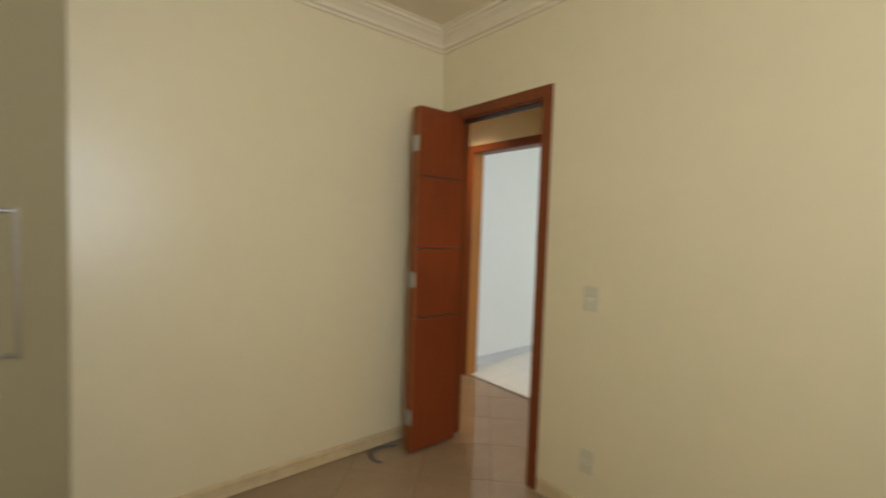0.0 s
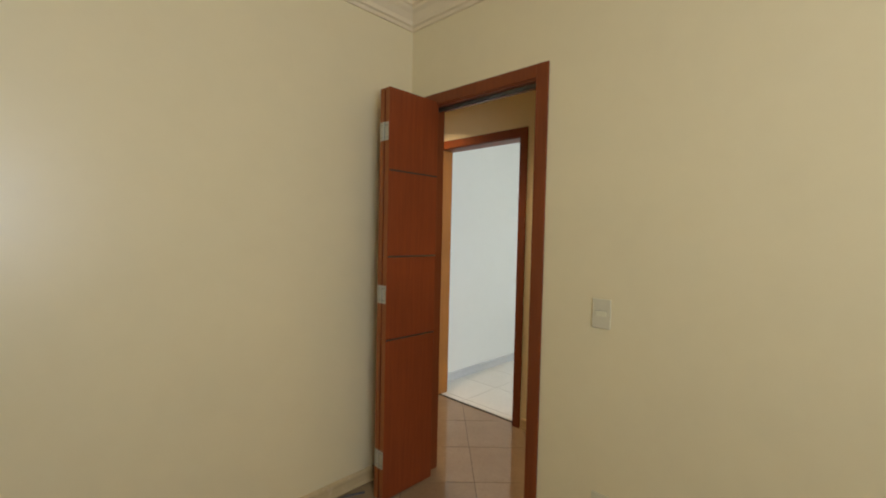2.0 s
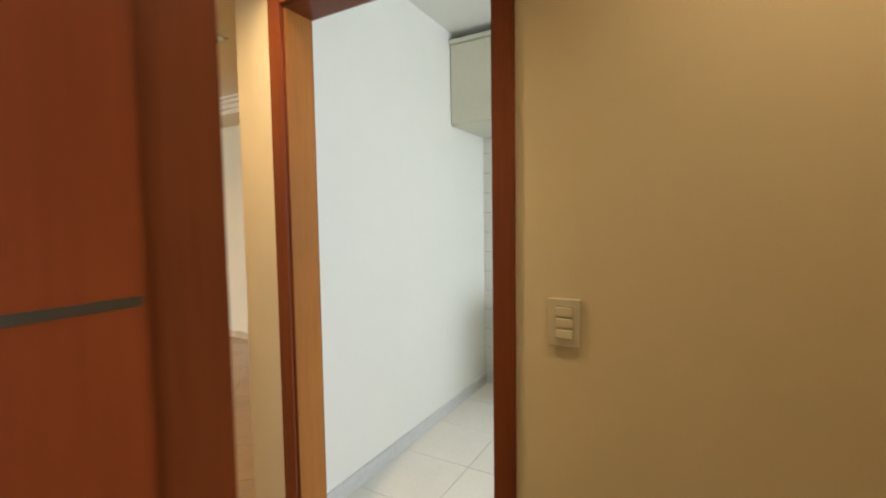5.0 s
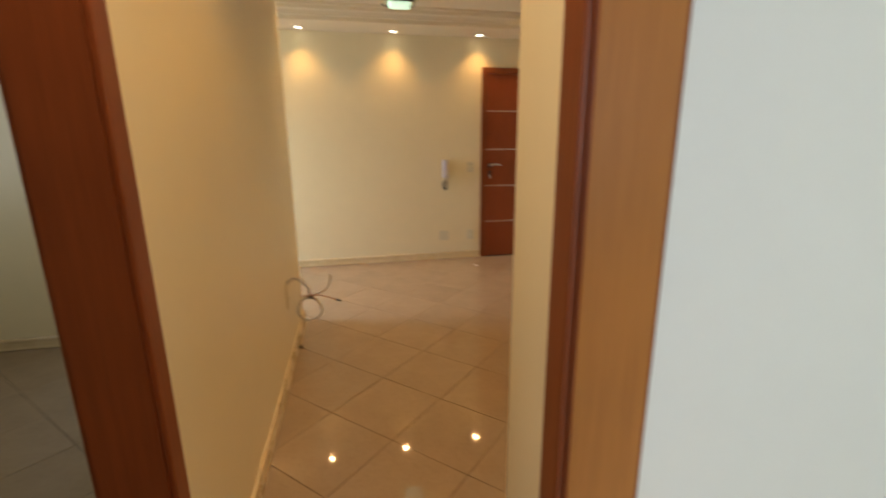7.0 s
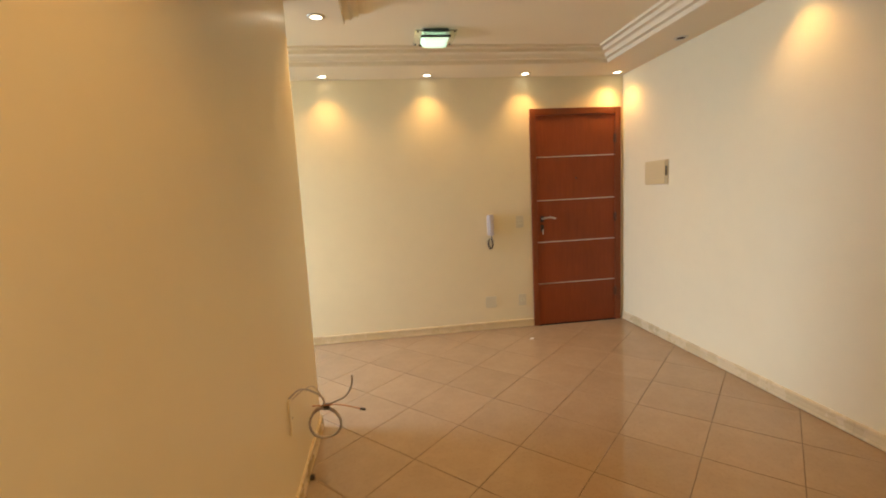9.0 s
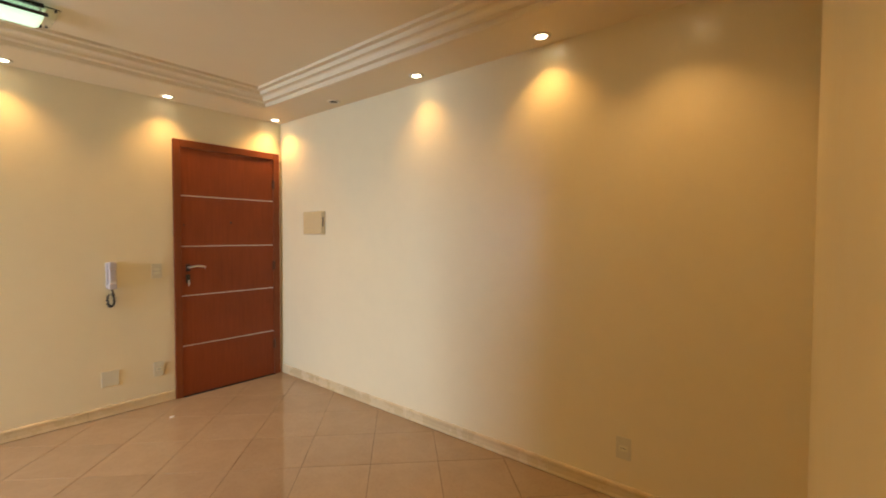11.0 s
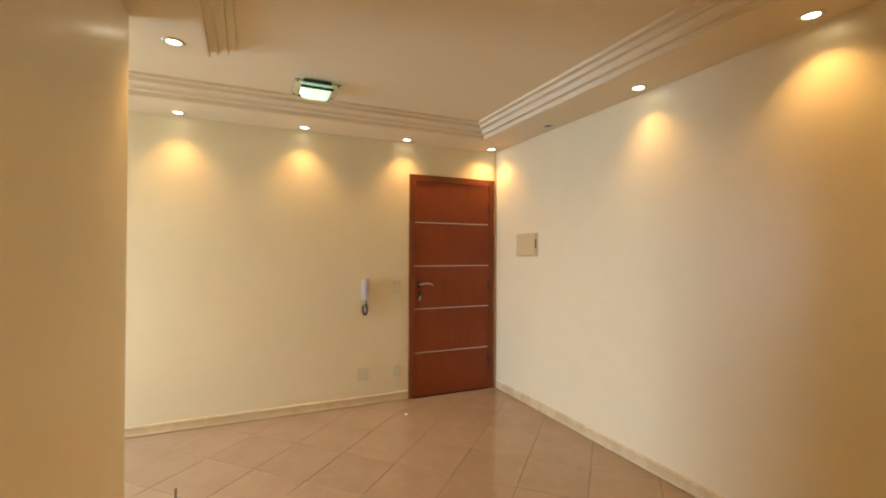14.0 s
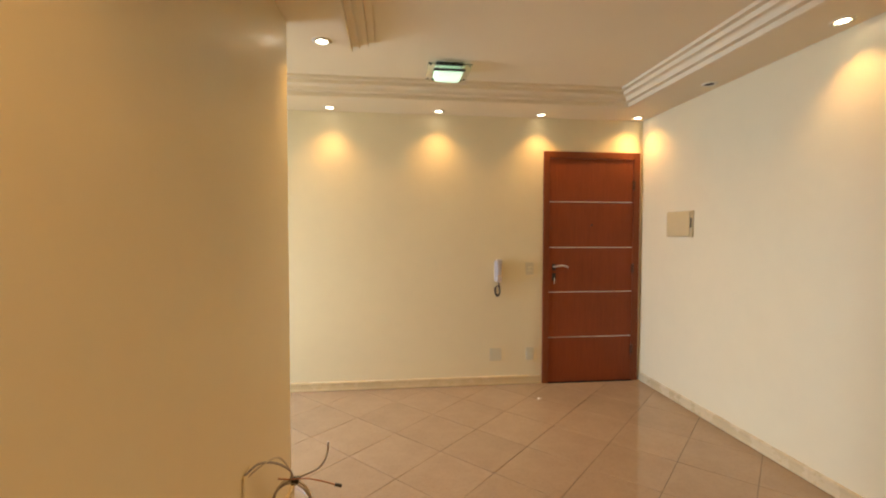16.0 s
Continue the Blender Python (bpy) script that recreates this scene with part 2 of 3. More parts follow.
ZB = 2.64                        # bedroom ceiling
ZL = 2.55                        # living room ceiling
ZS = 2.43                        # dropped plaster band
TOP = 2.75

structure("floor", box(-3.6, 3.3, -3.5, 5.75, -0.12, -0.003), GROUT, "beige porcelain floor tiles laid on the diagonal")
structure("wall_north", box(-3.4, XR + 0.15, YN, YN + 0.15, 0, TOP), CREAM)
structure("wall_east", boxes((XR, XR + 0.15, YKN, YN, 0, TOP)), CREAM)
structure("wall_kitchen_east", box(XR, XR + 0.15, -2.5, YKN, 0, TOP), WHITE_WALL)
structure("wall_passage_west", boxes((XW, XA, -3.3, A0, 0, TOP), (XW, XA, A1, 0.555, 0, TOP), (XB, XC, 0.555, B0, 0, TOP), (XB, XC, B1, YC, 0, TOP),
                                     (XW, XA, A0, A1, HD, TOP), (XB, XC, B0, B1, HD, TOP)), CREAM)
structure("wall_passage_east", boxes((XF, XK, -3.3, K0, 0, TOP), (XF, XK, K1, 1.355, 0, TOP), (XF, XK, K0, K1, HD, TOP)), CREAM)
structure("wall_living_south", box(XK, XR, YKN + 0.06, YS, 0, TOP), CREAM)
structure("wall_kitchen_north", box(XK, XR, YKN, YKN + 0.06, 0, TOP), WHITE_WALL)
structure("wall_bedroom_north", box(-3.4, XW, YA, YA + 0.1, 0, TOP), CREAM)
structure("wall_second_north", box(-3.4, XB, 3.77, YC, 0, TOP), CREAM)
structure("wall_second_west", boxes((-2.7, -2.55, YA + 0.1, 1.65, 0, TOP), (-2.7, -2.55, 2.95, 3.77, 0, TOP),
                                    (-2.7, -2.55, 1.65, 2.95, 0, 0.95), (-2.7, -2.55, 1.65, 2.95, 2.1, TOP)), CREAM)
structure("wall_bedroom_west", box(-3.4, -3.25, -3.3, YA, 0, TOP), CREAM)
structure("wall_bedroom_south", boxes((-3.25, -3.12, -3.3, -3.15, 0, TOP), (-1.68, XW, -3.3, -3.15, 0, TOP),
                                      (-3.12, -1.68, -3.3, -3.15, 0, 0.97), (-3.12, -1.68, -3.3, -3.15, 2.23, TOP)), CREAM)
structure("wall_living_west", boxes((-3.4, -3.25, YC, 4.18, 0, TOP), (-3.4, -3.25, 5.38, YN, 0, TOP), (-3.4, -3.25, 4.18, 5.38, 2.2, TOP)), CREAM)
structure("wall_passage_south", box(XA, XF, -1.6, -1.45, 0, TOP), CREAM)
structure("wall_kitchen_south", boxes((XK, 1.0, -2.5, -2.4, 0, TOP), (2.5, XR, -2.5, -2.4, 0, TOP), (1.0, 2.5, -2.5, -2.4, 0, 1.0), (1.0, 2.5, -2.5, -2.4, 2.2, TOP)), WHITE_WALL)
structure("ceiling_bedroom", box(-3.4, XW, -3.3, YA, ZB, TOP + 0.05), CEILING, "warm white painted plaster ceiling")
structure("ceiling_second_bedroom", box(-3.4, XB, YA + 0.1, 3.77, ZB, TOP + 0.05), CEILING)
structure("ceiling_kitchen", box(XK, XR, -2.5, YKN, 2.58, TOP + 0.05), WHITE_WALL)
structure("ceiling_living", boxes((XA, XF, -1.5, 1.355, ZL, TOP + 0.05), (XC, XR, 1.355, YC, ZL, TOP + 0.05), (-3.4, XR, YC, YN, ZL, TOP + 0.05)), CEILING,
          "warm white plaster ceiling with a dropped border")

# dropped plaster band round the living room, its inner edge stepped
IE, IN, IS, IW, IC = 2.47, 5.06, 2.12, 0.27, 4.18
structure("ceiling_band", boxes((IE, XR, IS, YN, ZS, ZL), (-3.25, IE, IN, YN, ZS, ZL), (XF, XR, YS, IS, ZS, ZL), (XA, XF, -1.45, 0.55, ZS, ZL), (XC, XF, 0.55, IS, ZS, ZL),
                                (XC, IW, IS, IC, ZS, ZL), (-3.25, XC, YC, IC, ZS, ZL)), PLASTER, "dropped plaster border with recessed lights")
STEP = [(0.0, ZS + 0.001), (0.012, ZS + 0.001), (0.016, ZS + 0.005), (0.016, ZS + 0.034), (0.05, ZS + 0.034), (0.054, ZS + 0.038), (0.056, ZS + 0.052),
        (0.062, ZS + 0.064), (0.072, ZS + 0.07), (0.098, ZS + 0.07), (0.102, ZS + 0.074), (0.102, ZS + 0.1), (0.14, ZS + 0.1), (0.14, ZL + 0.001), (0.0, ZL + 0.001)]
structure("cornice_living", sweep(STEP, [(-3.25, IC), (IW, IC), (IW, IS), (IE, IS), (IE, IN), (-3.25, IN)][::1]), PLASTER, "stepped plaster cornice")
CROWN = [(0.0, ZB - 0.12), (0.012, ZB - 0.12), (0.016, ZB - 0.105), (0.03, ZB - 0.1), (0.034, ZB - 0.08), (0.055, ZB - 0.055), (0.075, ZB - 0.04), (0.08, ZB - 0.03),
         (0.095, ZB - 0.026), (0.1, ZB - 0.01), (0.112, ZB - 0.008), (0.112, ZB + 0.001), (0.0, ZB + 0.001)]
structure("cornice_bedroom", sweep(CROWN, [(XW, YA), (-3.25, YA), (-3.25, -3.15), (XW, -3.15)], True), PLASTER, "moulded plaster cornice")

# baseboards
SKIRT = [(0.0, 0.003), (0.016, 0.003), (0.017, 0.008), (0.0155, 0.014), (0.013, 0.02), (0.012, 0.05), (0.0135, 0.06), (0.013, 0.07), (0.009, 0.077), (0.004, 0.079), (0.0, 0.079)]


def skirt(name, path, material=BASE, piece=0.6):
    """A moulded ceramic baseboard; a straight run is laid in pieces with open butt joints."""
    if len(path) > 2:
        return structure(name, sweep(SKIRT, path), material)
    core = [(o * 0.7, 0.003 + (z - 0.003) * 0.985) for o, z in SKIRT]
    run = structure(name, sweep(core, path), material)
    p, q = Vector(path[0]), Vector(path[1])
    n = max(1, round((q - p).length / piece))
    for i in range(n):
        ends = [p.lerp(q, i / n), p.lerp(q, (i + 1) / n - 0.002 / (q - p).length)]
        part("baseboard_piece", sweep(SKIRT, [tuple(e) for e in ends]), material, run)


skirt("baseboard_north", [(1.872, YN), (-3.25, YN)])
skirt("baseboard_east", [(XR, YS), (XR, YN - 0.02)])
skirt("baseboard_south", [(XF, 1.355), (XK, 1.355)][::-1])
skirt("baseboard_living_south", [(XK, YS), (XR - 0.016, YS)])
skirt("baseboard_passage_corner", [(XC, YC), (XC, B1 + 0.06)])
skirt("baseboard_living_southwest", [(-3.25, YC), (XC + 0.014, YC)])
skirt("baseboard_passage_mid", [(XC, B0 - 0.06), (XC, 0.555), (XA, 0.555), (XA, A1 + 0.06)])
skirt("baseboard_passage_kitchen", [(XF, -1.45), (XF, K0 - 0.06)])
skirt("baseboard_bedroom", [(XW, -3.15), (XW, A0 - 0.06)])
skirt("baseboard_bedroom_north", [(XW, YA), (-2.06, YA)])
skirt("baseboard_second", [(XB, 3.77), (-2.55, 3.77), (-2.55, YA + 0.1)])
skirt("baseboard_kitchen", [(XR - 0.02, YKN), (XK, YKN)], BASE_WHITE)


# ---- door frames ----
def door_frame(name, xa, xb, y0, y1, label):
    """Lining and casings round an opening in a wall that runs along y."""
    f = thing(name, (xa, (y0 + y1) / 2, 0), label, "door frame", kind="structure")
    w, e = 0.055, 0.012
    t = 0.012
    part("jamb", box(xa, xb, y0 - 0.001, y0 + t, 0, HD), WOOD_FRAME, f)
    part("jamb", box(xa, xb, y1 - t, y1 + 0.001, 0, HD), WOOD_FRAME, f)
    part("head_lining", box(xa, xb, y0 + t, y1 - t, HD - t, HD), WOOD_FRAME, f)
    for x0, x1 in ((xa - e, xa), (xb, xb + e)):
        part("casing", box(x0, x1, y0 - w, y0 + 0.006, 0, HD + 0.055, 0.003), WOOD_FRAME, f)
        part("casing", box(x0, x1, y1 - 0.006, y1 + w, 0, HD + 0.055, 0.003), WOOD_FRAME, f)
        part("head_casing", box(x0, x1, y0 + 0.006, y1 - 0.006, HD - 0.006, HD + 0.055, 0.003), WOOD_FRAME, f)
    return f


frame_a = door_frame("door_frame_1", XW, XA, A0, A1, "reddish brown wooden frame with a bifold track")
part("top_track", boxes((XW + 0.03, XW + 0.034, A0 + 0.012, A1 - 0.012, HD - 0.023, HD - 0.012), (XW + 0.056, XW + 0.06, A0 + 0.012, A1 - 0.012, HD - 0.023, HD - 0.012),
                        (XW + 0.034, XW + 0.056, A0 + 0.012, A1 - 0.012, HD - 0.016, HD - 0.012)), DARK_ALU, frame_a, "dark steel channel")
door_frame("door_frame_2", XB, XC, B0, B1, "reddish brown wooden frame without a leaf")
frame_k = door_frame("door_frame_3", XF, XK, K0, K1, "reddish brown wooden frame round the kitchen opening")
# thin sheet over the north jamb only, in a paler tone than the frame
part("lining_face", box(XF + 0.004, XK - 0.002, K1 - 0.0145, K1 - 0.012, 0.004, HD - 0.012), WOOD_EDGE, frame_k, "paler inner face on the north jamb")
structure("threshold", box(XF + 0.035, XF + 0.05, K0 + 0.012, K1 - 0.012, -0.003, 0.006, 0.002), DARK_METAL)


# ---- bifold door, folded into the bedroom ----
bifold = thing("door_1", (-0.36, 0.27, 0), "folded reddish brown bifold wooden door with inlaid strips", "door", kind="structure")
L0, L1 = -0.524, -0.186
for n, (y0, y1) in enumerate(((0.236, 0.268), (0.277, 0.309))):
    leaf = part("leaf", box(L0, L1, y0, y1, 0.012, 2.085, 0.002), WOOD, bifold)
    part("edge_band", box(L0 - 0.002, L0 + 0.001, y0 + 0.002, y1 - 0.002, 0.014, 2.083), WOOD_LIP, leaf, "slightly paler wooden edge")
    for z in (1.68, 1.25, 0.83):
        part("inlay_strip", box(L0 + 0.004, L1 - 0.004, y0 - 0.001, y0 + 0.002, z - 0.004, z + 0.004), DARK_ALU if z < 1.5 else SLOT, leaf, "thin inlaid strip")
for z in (1.87, 1.06, 0.22):
    h = part("hinge", boxes((L0 - 0.0045, L0 - 0.002, 0.24, 0.266, z - 0.045, z + 0.045), (L0 - 0.0045, L0 - 0.002, 0.279, 0.305, z - 0.045, z + 0.045)), ZINC, bifold, "zinc butt hinge")
    bm = bmesh.new()
    cyl(bm, (L0 - 0.006, 0.2725, z - 0.045), (L0 - 0.006, 0.2725, z + 0.045), 0.005, 10)
    part("hinge_pin", bm, ZINC, h)
    bm = bmesh.new()
    for yy in (0.247, 0.26, 0.286, 0.299):
        for zz in (-0.03, 0.03):
            cyl(bm, (L0 - 0.0055, yy, z + zz), (L0 - 0.0045, yy, z + zz), 0.003, 8)
    part("screws", bm, DARK_ALU, h)

# ---- entrance door ----
E0, E1 = 1.875, 2.80
ent = thing("door_2", ((E0 + E1) / 2, YN, 0), "closed reddish brown wooden entrance door with four metal strips", "door", kind="structure")
for x0, x1 in ((E0, E0 + 0.055), (E1 - 0.062, E1)):
    part("casing", box(x0, x1, YN - 0.024, YN - 0.002, 0, 2.13, 0.003), WOOD_FRAME, ent)
part("head_casing", box(E0 + 0.055, E1 - 0.062, YN - 0.024, YN - 0.002, 2.068, 2.13, 0.003), WOOD_FRAME, ent)
eleaf = part("leaf", box(E0 + 0.056, E1 - 0.063, YN - 0.012, YN - 0.001, 0.008, 2.067, 0.001), WOOD, ent)
for z in (1.673, 1.255, 0.844, 0.425):
    part("metal_strip", box(E0 + 0.058, E1 - 0.067, YN - 0.0145, YN - 0.0115, z - 0.0035, z + 0.0035), ALU, eleaf, "aluminium inlay strip")
bm = box(1.962, 1.996, YN - 0.018, YN - 0.012, 1.045, 1.105, 0.002)
rose = part("handle_plate", bm, DARK_METAL, ent)
bm = bmesh.new()
cyl(bm, (1.978, YN - 0.018, 1.08), (1.978, YN - 0.055, 1.08), 0.009, 14)
part("spindle", bm, METAL, rose)
part("lever", tube([(1.978, YN - 0.055, 1.08), (2.0, YN - 0.057, 1.086), (2.04, YN - 0.055, 1.09), (2.085, YN - 0.052, 1.082), (2.1, YN - 0.051, 1.074)], 0.0085, 10), METAL, rose, "curved steel lever", True)
bm = box(1.962, 1.996, YN - 0.017, YN - 0.012, 0.95, 1.02, 0.002)
cyl(bm, (1.978, YN - 0.017, 0.99), (1.978, YN - 0.028, 0.99), 0.014, 16)
lock = part("lock", bm, DARK_METAL, ent)
part("keyhole", box(1.976, 1.98, YN - 0.029, YN - 0.0275, 0.983, 0.997), SLOT, lock)
part("key_fob", box(1.974, 1.984, YN - 0.034, YN - 0.029, 0.925, 0.975, 0.002), ALU, lock, "hanging key")
for x, z, r in ((2.336, 1.459, 0.009), (1.95, 1.43, 0.006)):
    bm = bmesh.new()
    cyl(bm, (x, YN - 0.0125, z), (x, YN - 0.0165, z), r, 14)
    part("peephole", bm, DARK_METAL, ent)
for z in (1.83, 1.06, 0.30):
    bm = bmesh.new()
    cyl(bm, (E1 - 0.064, YN - 0.027, z - 0.045), (E1 - 0.064, YN - 0.027, z + 0.045), 0.007, 10)
    bx(bm, E1 - 0.08, E1 - 0.048, YN - 0.027, YN - 0.024, z - 0.04, z + 0.04)
    part("hinge", bm, BRONZE, ent)
structure("entrance_sill", box(E0 + 0.05, E1 - 0.06, YN - 0.03, YN, -0.003, 0.007), STONE)


# ---- switches, sockets and plates ----
def wall_plate(name, at, normal, label, category, keys=1, w=0.074, h=0.115):
    """A plate on a wall whose outward normal is +x, -x, +y or -y, with its keys or pin holes."""
    x, y, z = at
    th = thing(name, (x, y, z), label, category)

    def slab(u0, u1, d0, d1, z0, z1, bev=0.0):
        if normal[0]:
            xs = sorted((x + normal[0] * d0, x + normal[0] * d1))
            return box(xs[0], xs[1], y + u0, y + u1, z + z0, z + z1, bev)
        ys = sorted((y + normal[1] * d0, y + normal[1] * d1))
        return box(x + u0, x + u1, ys[0], ys[1], z + z0, z + z1, bev)

    part("plate", slab(-w / 2, w / 2, 0.001, 0.009, -h / 2, h / 2, 0.003), PLATE, th)
    if category == "switch":
        k = 0.021
        for i in range(keys):
            zz = (keys - 1) * 0.014 - i * 0.028
            part("rocker", slab(-k, k, 0.009, 0.013, zz - 0.011, zz + 0.011, 0.0015), PLATE_KEY, th)
            part("gap_line", slab(-k, k, 0.009, 0.0098, zz + 0.0115, zz + 0.0125), SLOT, th)
    elif category == "socket":
        part("socket_face", slab(-0.021, 0.021, 0.009, 0.011, -0.014, 0.014, 0.001), PLATE_KEY, th)
        for u in (-0.0095, 0.0, 0.0095):
            part("pin_hole", slab(u - 0.0024, u + 0.0024, 0.011, 0.0114, -0.0024, 0.0024), SLOT, th)
    return th


wall_plate("light_switch", (XW, -0.716, 1.066), (-1, 0), "ivory plastic single rocker switch on cream wall", "switch", 1, 0.076, 0.118)
wall_plate("wall_socket", (XW, -0.736, 0.285), (-1, 0), "ivory plastic wall socket low on cream wall", "socket")
wall_plate("light_switch", (XF, 0.127, 1.054), (-1, 0), "ivory triple rocker switch beside the kitchen frame", "switch", 3, 0.08, 0.122)
wall_plate("light_switch", (1.753, YN, 1.062), (0, -1), "ivory plastic switch beside the entrance door", "switch", 2)
wall_plate("blank_plate", (1.44, YN, 0.28), (0, -1), "square ivory blank cover plate above baseboard", "cover plate", 0, 0.108, 0.115)
wall_plate("wall_socket", (1.76, YN, 0.278), (0, -1), "ivory wall socket beside the entrance door", "socket")
wall_plate("wall_socket", (XR, 2.18, 0.27), (-1, 0), "ivory wall socket on the warm-lit wall", "socket")
wall_plate("wall_socket", (XR - 0.008, 0.59, 1.055), (-1, 0), "white socket on the tiled kitchen wall", "socket")
wall_plate("wall_socket", (-2.2, 3.77, 0.29), (0, -1), "ivory wall socket in the second bedroom", "socket")

# breaker box
bb = thing("breaker_box", (XR, 4.885, 1.36), "aged ivory plastic breaker box with a closed lid", "breaker box")
part("back_frame", box(XR - 0.012, XR - 0.001, 4.725, 5.045, 1.355, 1.565, 0.003), BOX_PLASTIC, bb)
lid = part("lid", box(XR - 0.02, XR - 0.012, 4.75, 5.037, 1.363, 1.557, 0.003), BOX_PLASTIC, bb)
part("latch", box(XR - 0.022, XR - 0.012, 4.734, 4.741, 1.43, 1.51, 0.002), SLOT, bb, "dark latch groove")

# intercom handset
ph = thing("intercom_phone", (1.45, YN, 0.86), "grey-white wall intercom handset with a black curled cord", "intercom")
part("cradle", box(1.425, 1.49, YN - 0.022, YN - 0.001, 0.95, 1.145, 0.006), PHONE, ph)
hs = box(1.436, 1.481, YN - 0.05, YN - 0.022, 0.945, 1.15, 0.01)
bx(hs, 1.433, 1.484, YN - 0.056, YN - 0.026, 1.09, 1.15, 0.01)
bx(hs, 1.433, 1.484, YN - 0.056, YN - 0.026, 0.945, 1.0, 0.01)
part("handset", hs, PHONE, ph)
coil = []
for i in range(72):
    a, u = i * 0.9, i / 71
    ang = -1.2 + u * 5.2
    cx, cz = 1.452 + 0.030 * math.cos(ang) * (0.55 + 0.3 * u), 0.868 - 0.055 * math.sin(ang) * 0.9
    coil.append((cx + 0.006 * math.cos(a), YN - 0.025 + 0.006 * math.sin(a), cz + 0.005 * math.cos(a)))
part("cord", tube([(1.455, YN - 0.03, 0.95), (1.462, YN - 0.028, 0.925)] + coil[::2], 0.0055, 6), BLACK, ph, "black curled cord", True)


# ---- recessed lights ----
def downlight(at, lit=True, tilt=0.0):
    x, y, z = at
    d = thing("downlight", at, "recessed halogen downlight with white ring, lit" if lit else "recessed downlight with white ring, unlit", "downlight", "recessed downlights")
    bm = bmesh.new()
    n = 28
    prof = [(0.030, -0.001), (0.033, -0.006), (0.042, -0.008), (0.050, -0.004), (0.052, 0.0005)]
    rings = [[bm.verts.new((x + r * math.cos(2 * math.pi * k / n), y + r * math.sin(2 * math.pi * k / n), z + h)) for k in range(n)] for r, h in prof]
    for a, b in zip(rings, rings[1:]):
        for k in range(n):
            bm.faces.new((a[k], a[(k + 1) % n], b[(k + 1) % n], b[k]))
    part("trim_ring", bm, TRIM_WHITE, d, "", True)
    bm = bmesh.new()
    cyl(bm, (x, y, z - 0.0025), (x, y, z - 0.0008), 0.0305, 24)
    part("lamp_face", bm, LAMP_GLOW if lit else SLOT, d, "glowing halogen lens" if lit else "dark lens")
    return d


def halogen(at, aim, watts, colour):
    s = new("halogen_beam", bpy.data.lights.new("halogen_beam", "SPOT"))
    s.data.energy, s.data.color, s.data.spot_size, s.data.spot_blend, s.data.shadow_soft_size = watts, colour, radians(120), 0.95, 0.012
    s.matrix_world = look((at[0], at[1], at[2] - 0.015), aim)


# the passage lights at y = 1.9 and -0.4 are unseen, added as fill
LIT = [(-0.93, 5.33, 0, -1.3), (-0.01, 5.33, 0, -1.3), (0.905, 5.34, 0, -1.3), (1.815, 5.345, 0, -1.3), (2.715, 5.345, -0.8, -0.8),
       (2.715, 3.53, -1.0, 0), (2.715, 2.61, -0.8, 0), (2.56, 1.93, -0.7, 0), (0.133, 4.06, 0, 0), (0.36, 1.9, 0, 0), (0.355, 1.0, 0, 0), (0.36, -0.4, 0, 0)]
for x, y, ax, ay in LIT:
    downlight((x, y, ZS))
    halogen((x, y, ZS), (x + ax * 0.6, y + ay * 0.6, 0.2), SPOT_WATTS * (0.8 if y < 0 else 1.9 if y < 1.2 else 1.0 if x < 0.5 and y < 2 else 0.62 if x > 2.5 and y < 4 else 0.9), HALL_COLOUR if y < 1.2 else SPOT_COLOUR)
downlight((2.715, 4.44, ZS), False)


# ---- ceiling lamps ----
def ceiling_lamp(x, y):
    c = thing("ceiling_lamp", (x, y, ZL), "square glass ceiling lamp with frosted glowing bowl, metal bracket", "ceiling lamp", "glass ceiling lamps")
    part("bracket", box(x - 0.085, x + 0.085, y - 0.045, y + 0.045, ZL - 0.03, ZL - 0.001, 0.003), TRIM_WHITE, c)
    pl = part("glass_plate", box(x - 0.15, x + 0.15, y - 0.15, y + 0.15, ZL - 0.04, ZL - 0.034, 0.001), GREEN_GLASS, c, "clear greenish glass square")
    pl.visible_shadow = False
    bm = bmesh.new()
    n, rows = 14, []
    for i in range(n + 1):
        u = -1 + 2 * i / n
        rows.append([bm.verts.new((x + 0.1 * u, y + 0.088 * v, ZL - 0.05 - 0.046 * (1 - abs(u) ** 8) ** 0.5 * (1 - abs(v) ** 3) ** 0.5))
                     for v in (-1 + 2 * j / n for j in range(n + 1))])
    for i in range(n):
        for j in range(n):
            bm.faces.new((rows[i][j], rows[i + 1][j], rows[i + 1][j + 1], rows[i][j + 1]))
    part("bowl", bm, BOWL_GLOW, c, "frosted glass bowl, lit greenish white", True)
    for sy in (-1, 1):
        part("clip_bar", box(x - 0.108, x + 0.108, y + sy * 0.095 - 0.008, y + sy * 0.095 + 0.008, ZL - 0.066, ZL - 0.05, 0.003), DARK_METAL, c)
        part("top_bar", box(x - 0.092, x + 0.092, y + sy * 0.093 - 0.009, y + sy * 0.093 + 0.009, ZL - 0.022, ZL - 0.006, 0.003), DARK_METAL, c)
        for sx in (-1, 1):
            part("post", cyl(bmesh.new(), (x + sx * 0.078, y + sy * 0.094, ZL - 0.05), (x + sx * 0.078, y + sy * 0.094, ZL - 0.022), 0.005, 8), METAL, c)
            part("screw_cap", cyl(bmesh.new(), (x + sx * 0.132, y + sy * 0.132, ZL - 0.046), (x + sx * 0.132, y + sy * 0.132, ZL - 0.034), 0.006, 10), DARK_METAL, c)


ceiling_lamp(0.9, 4.655)
ceiling_lamp(1.33, 2.62)

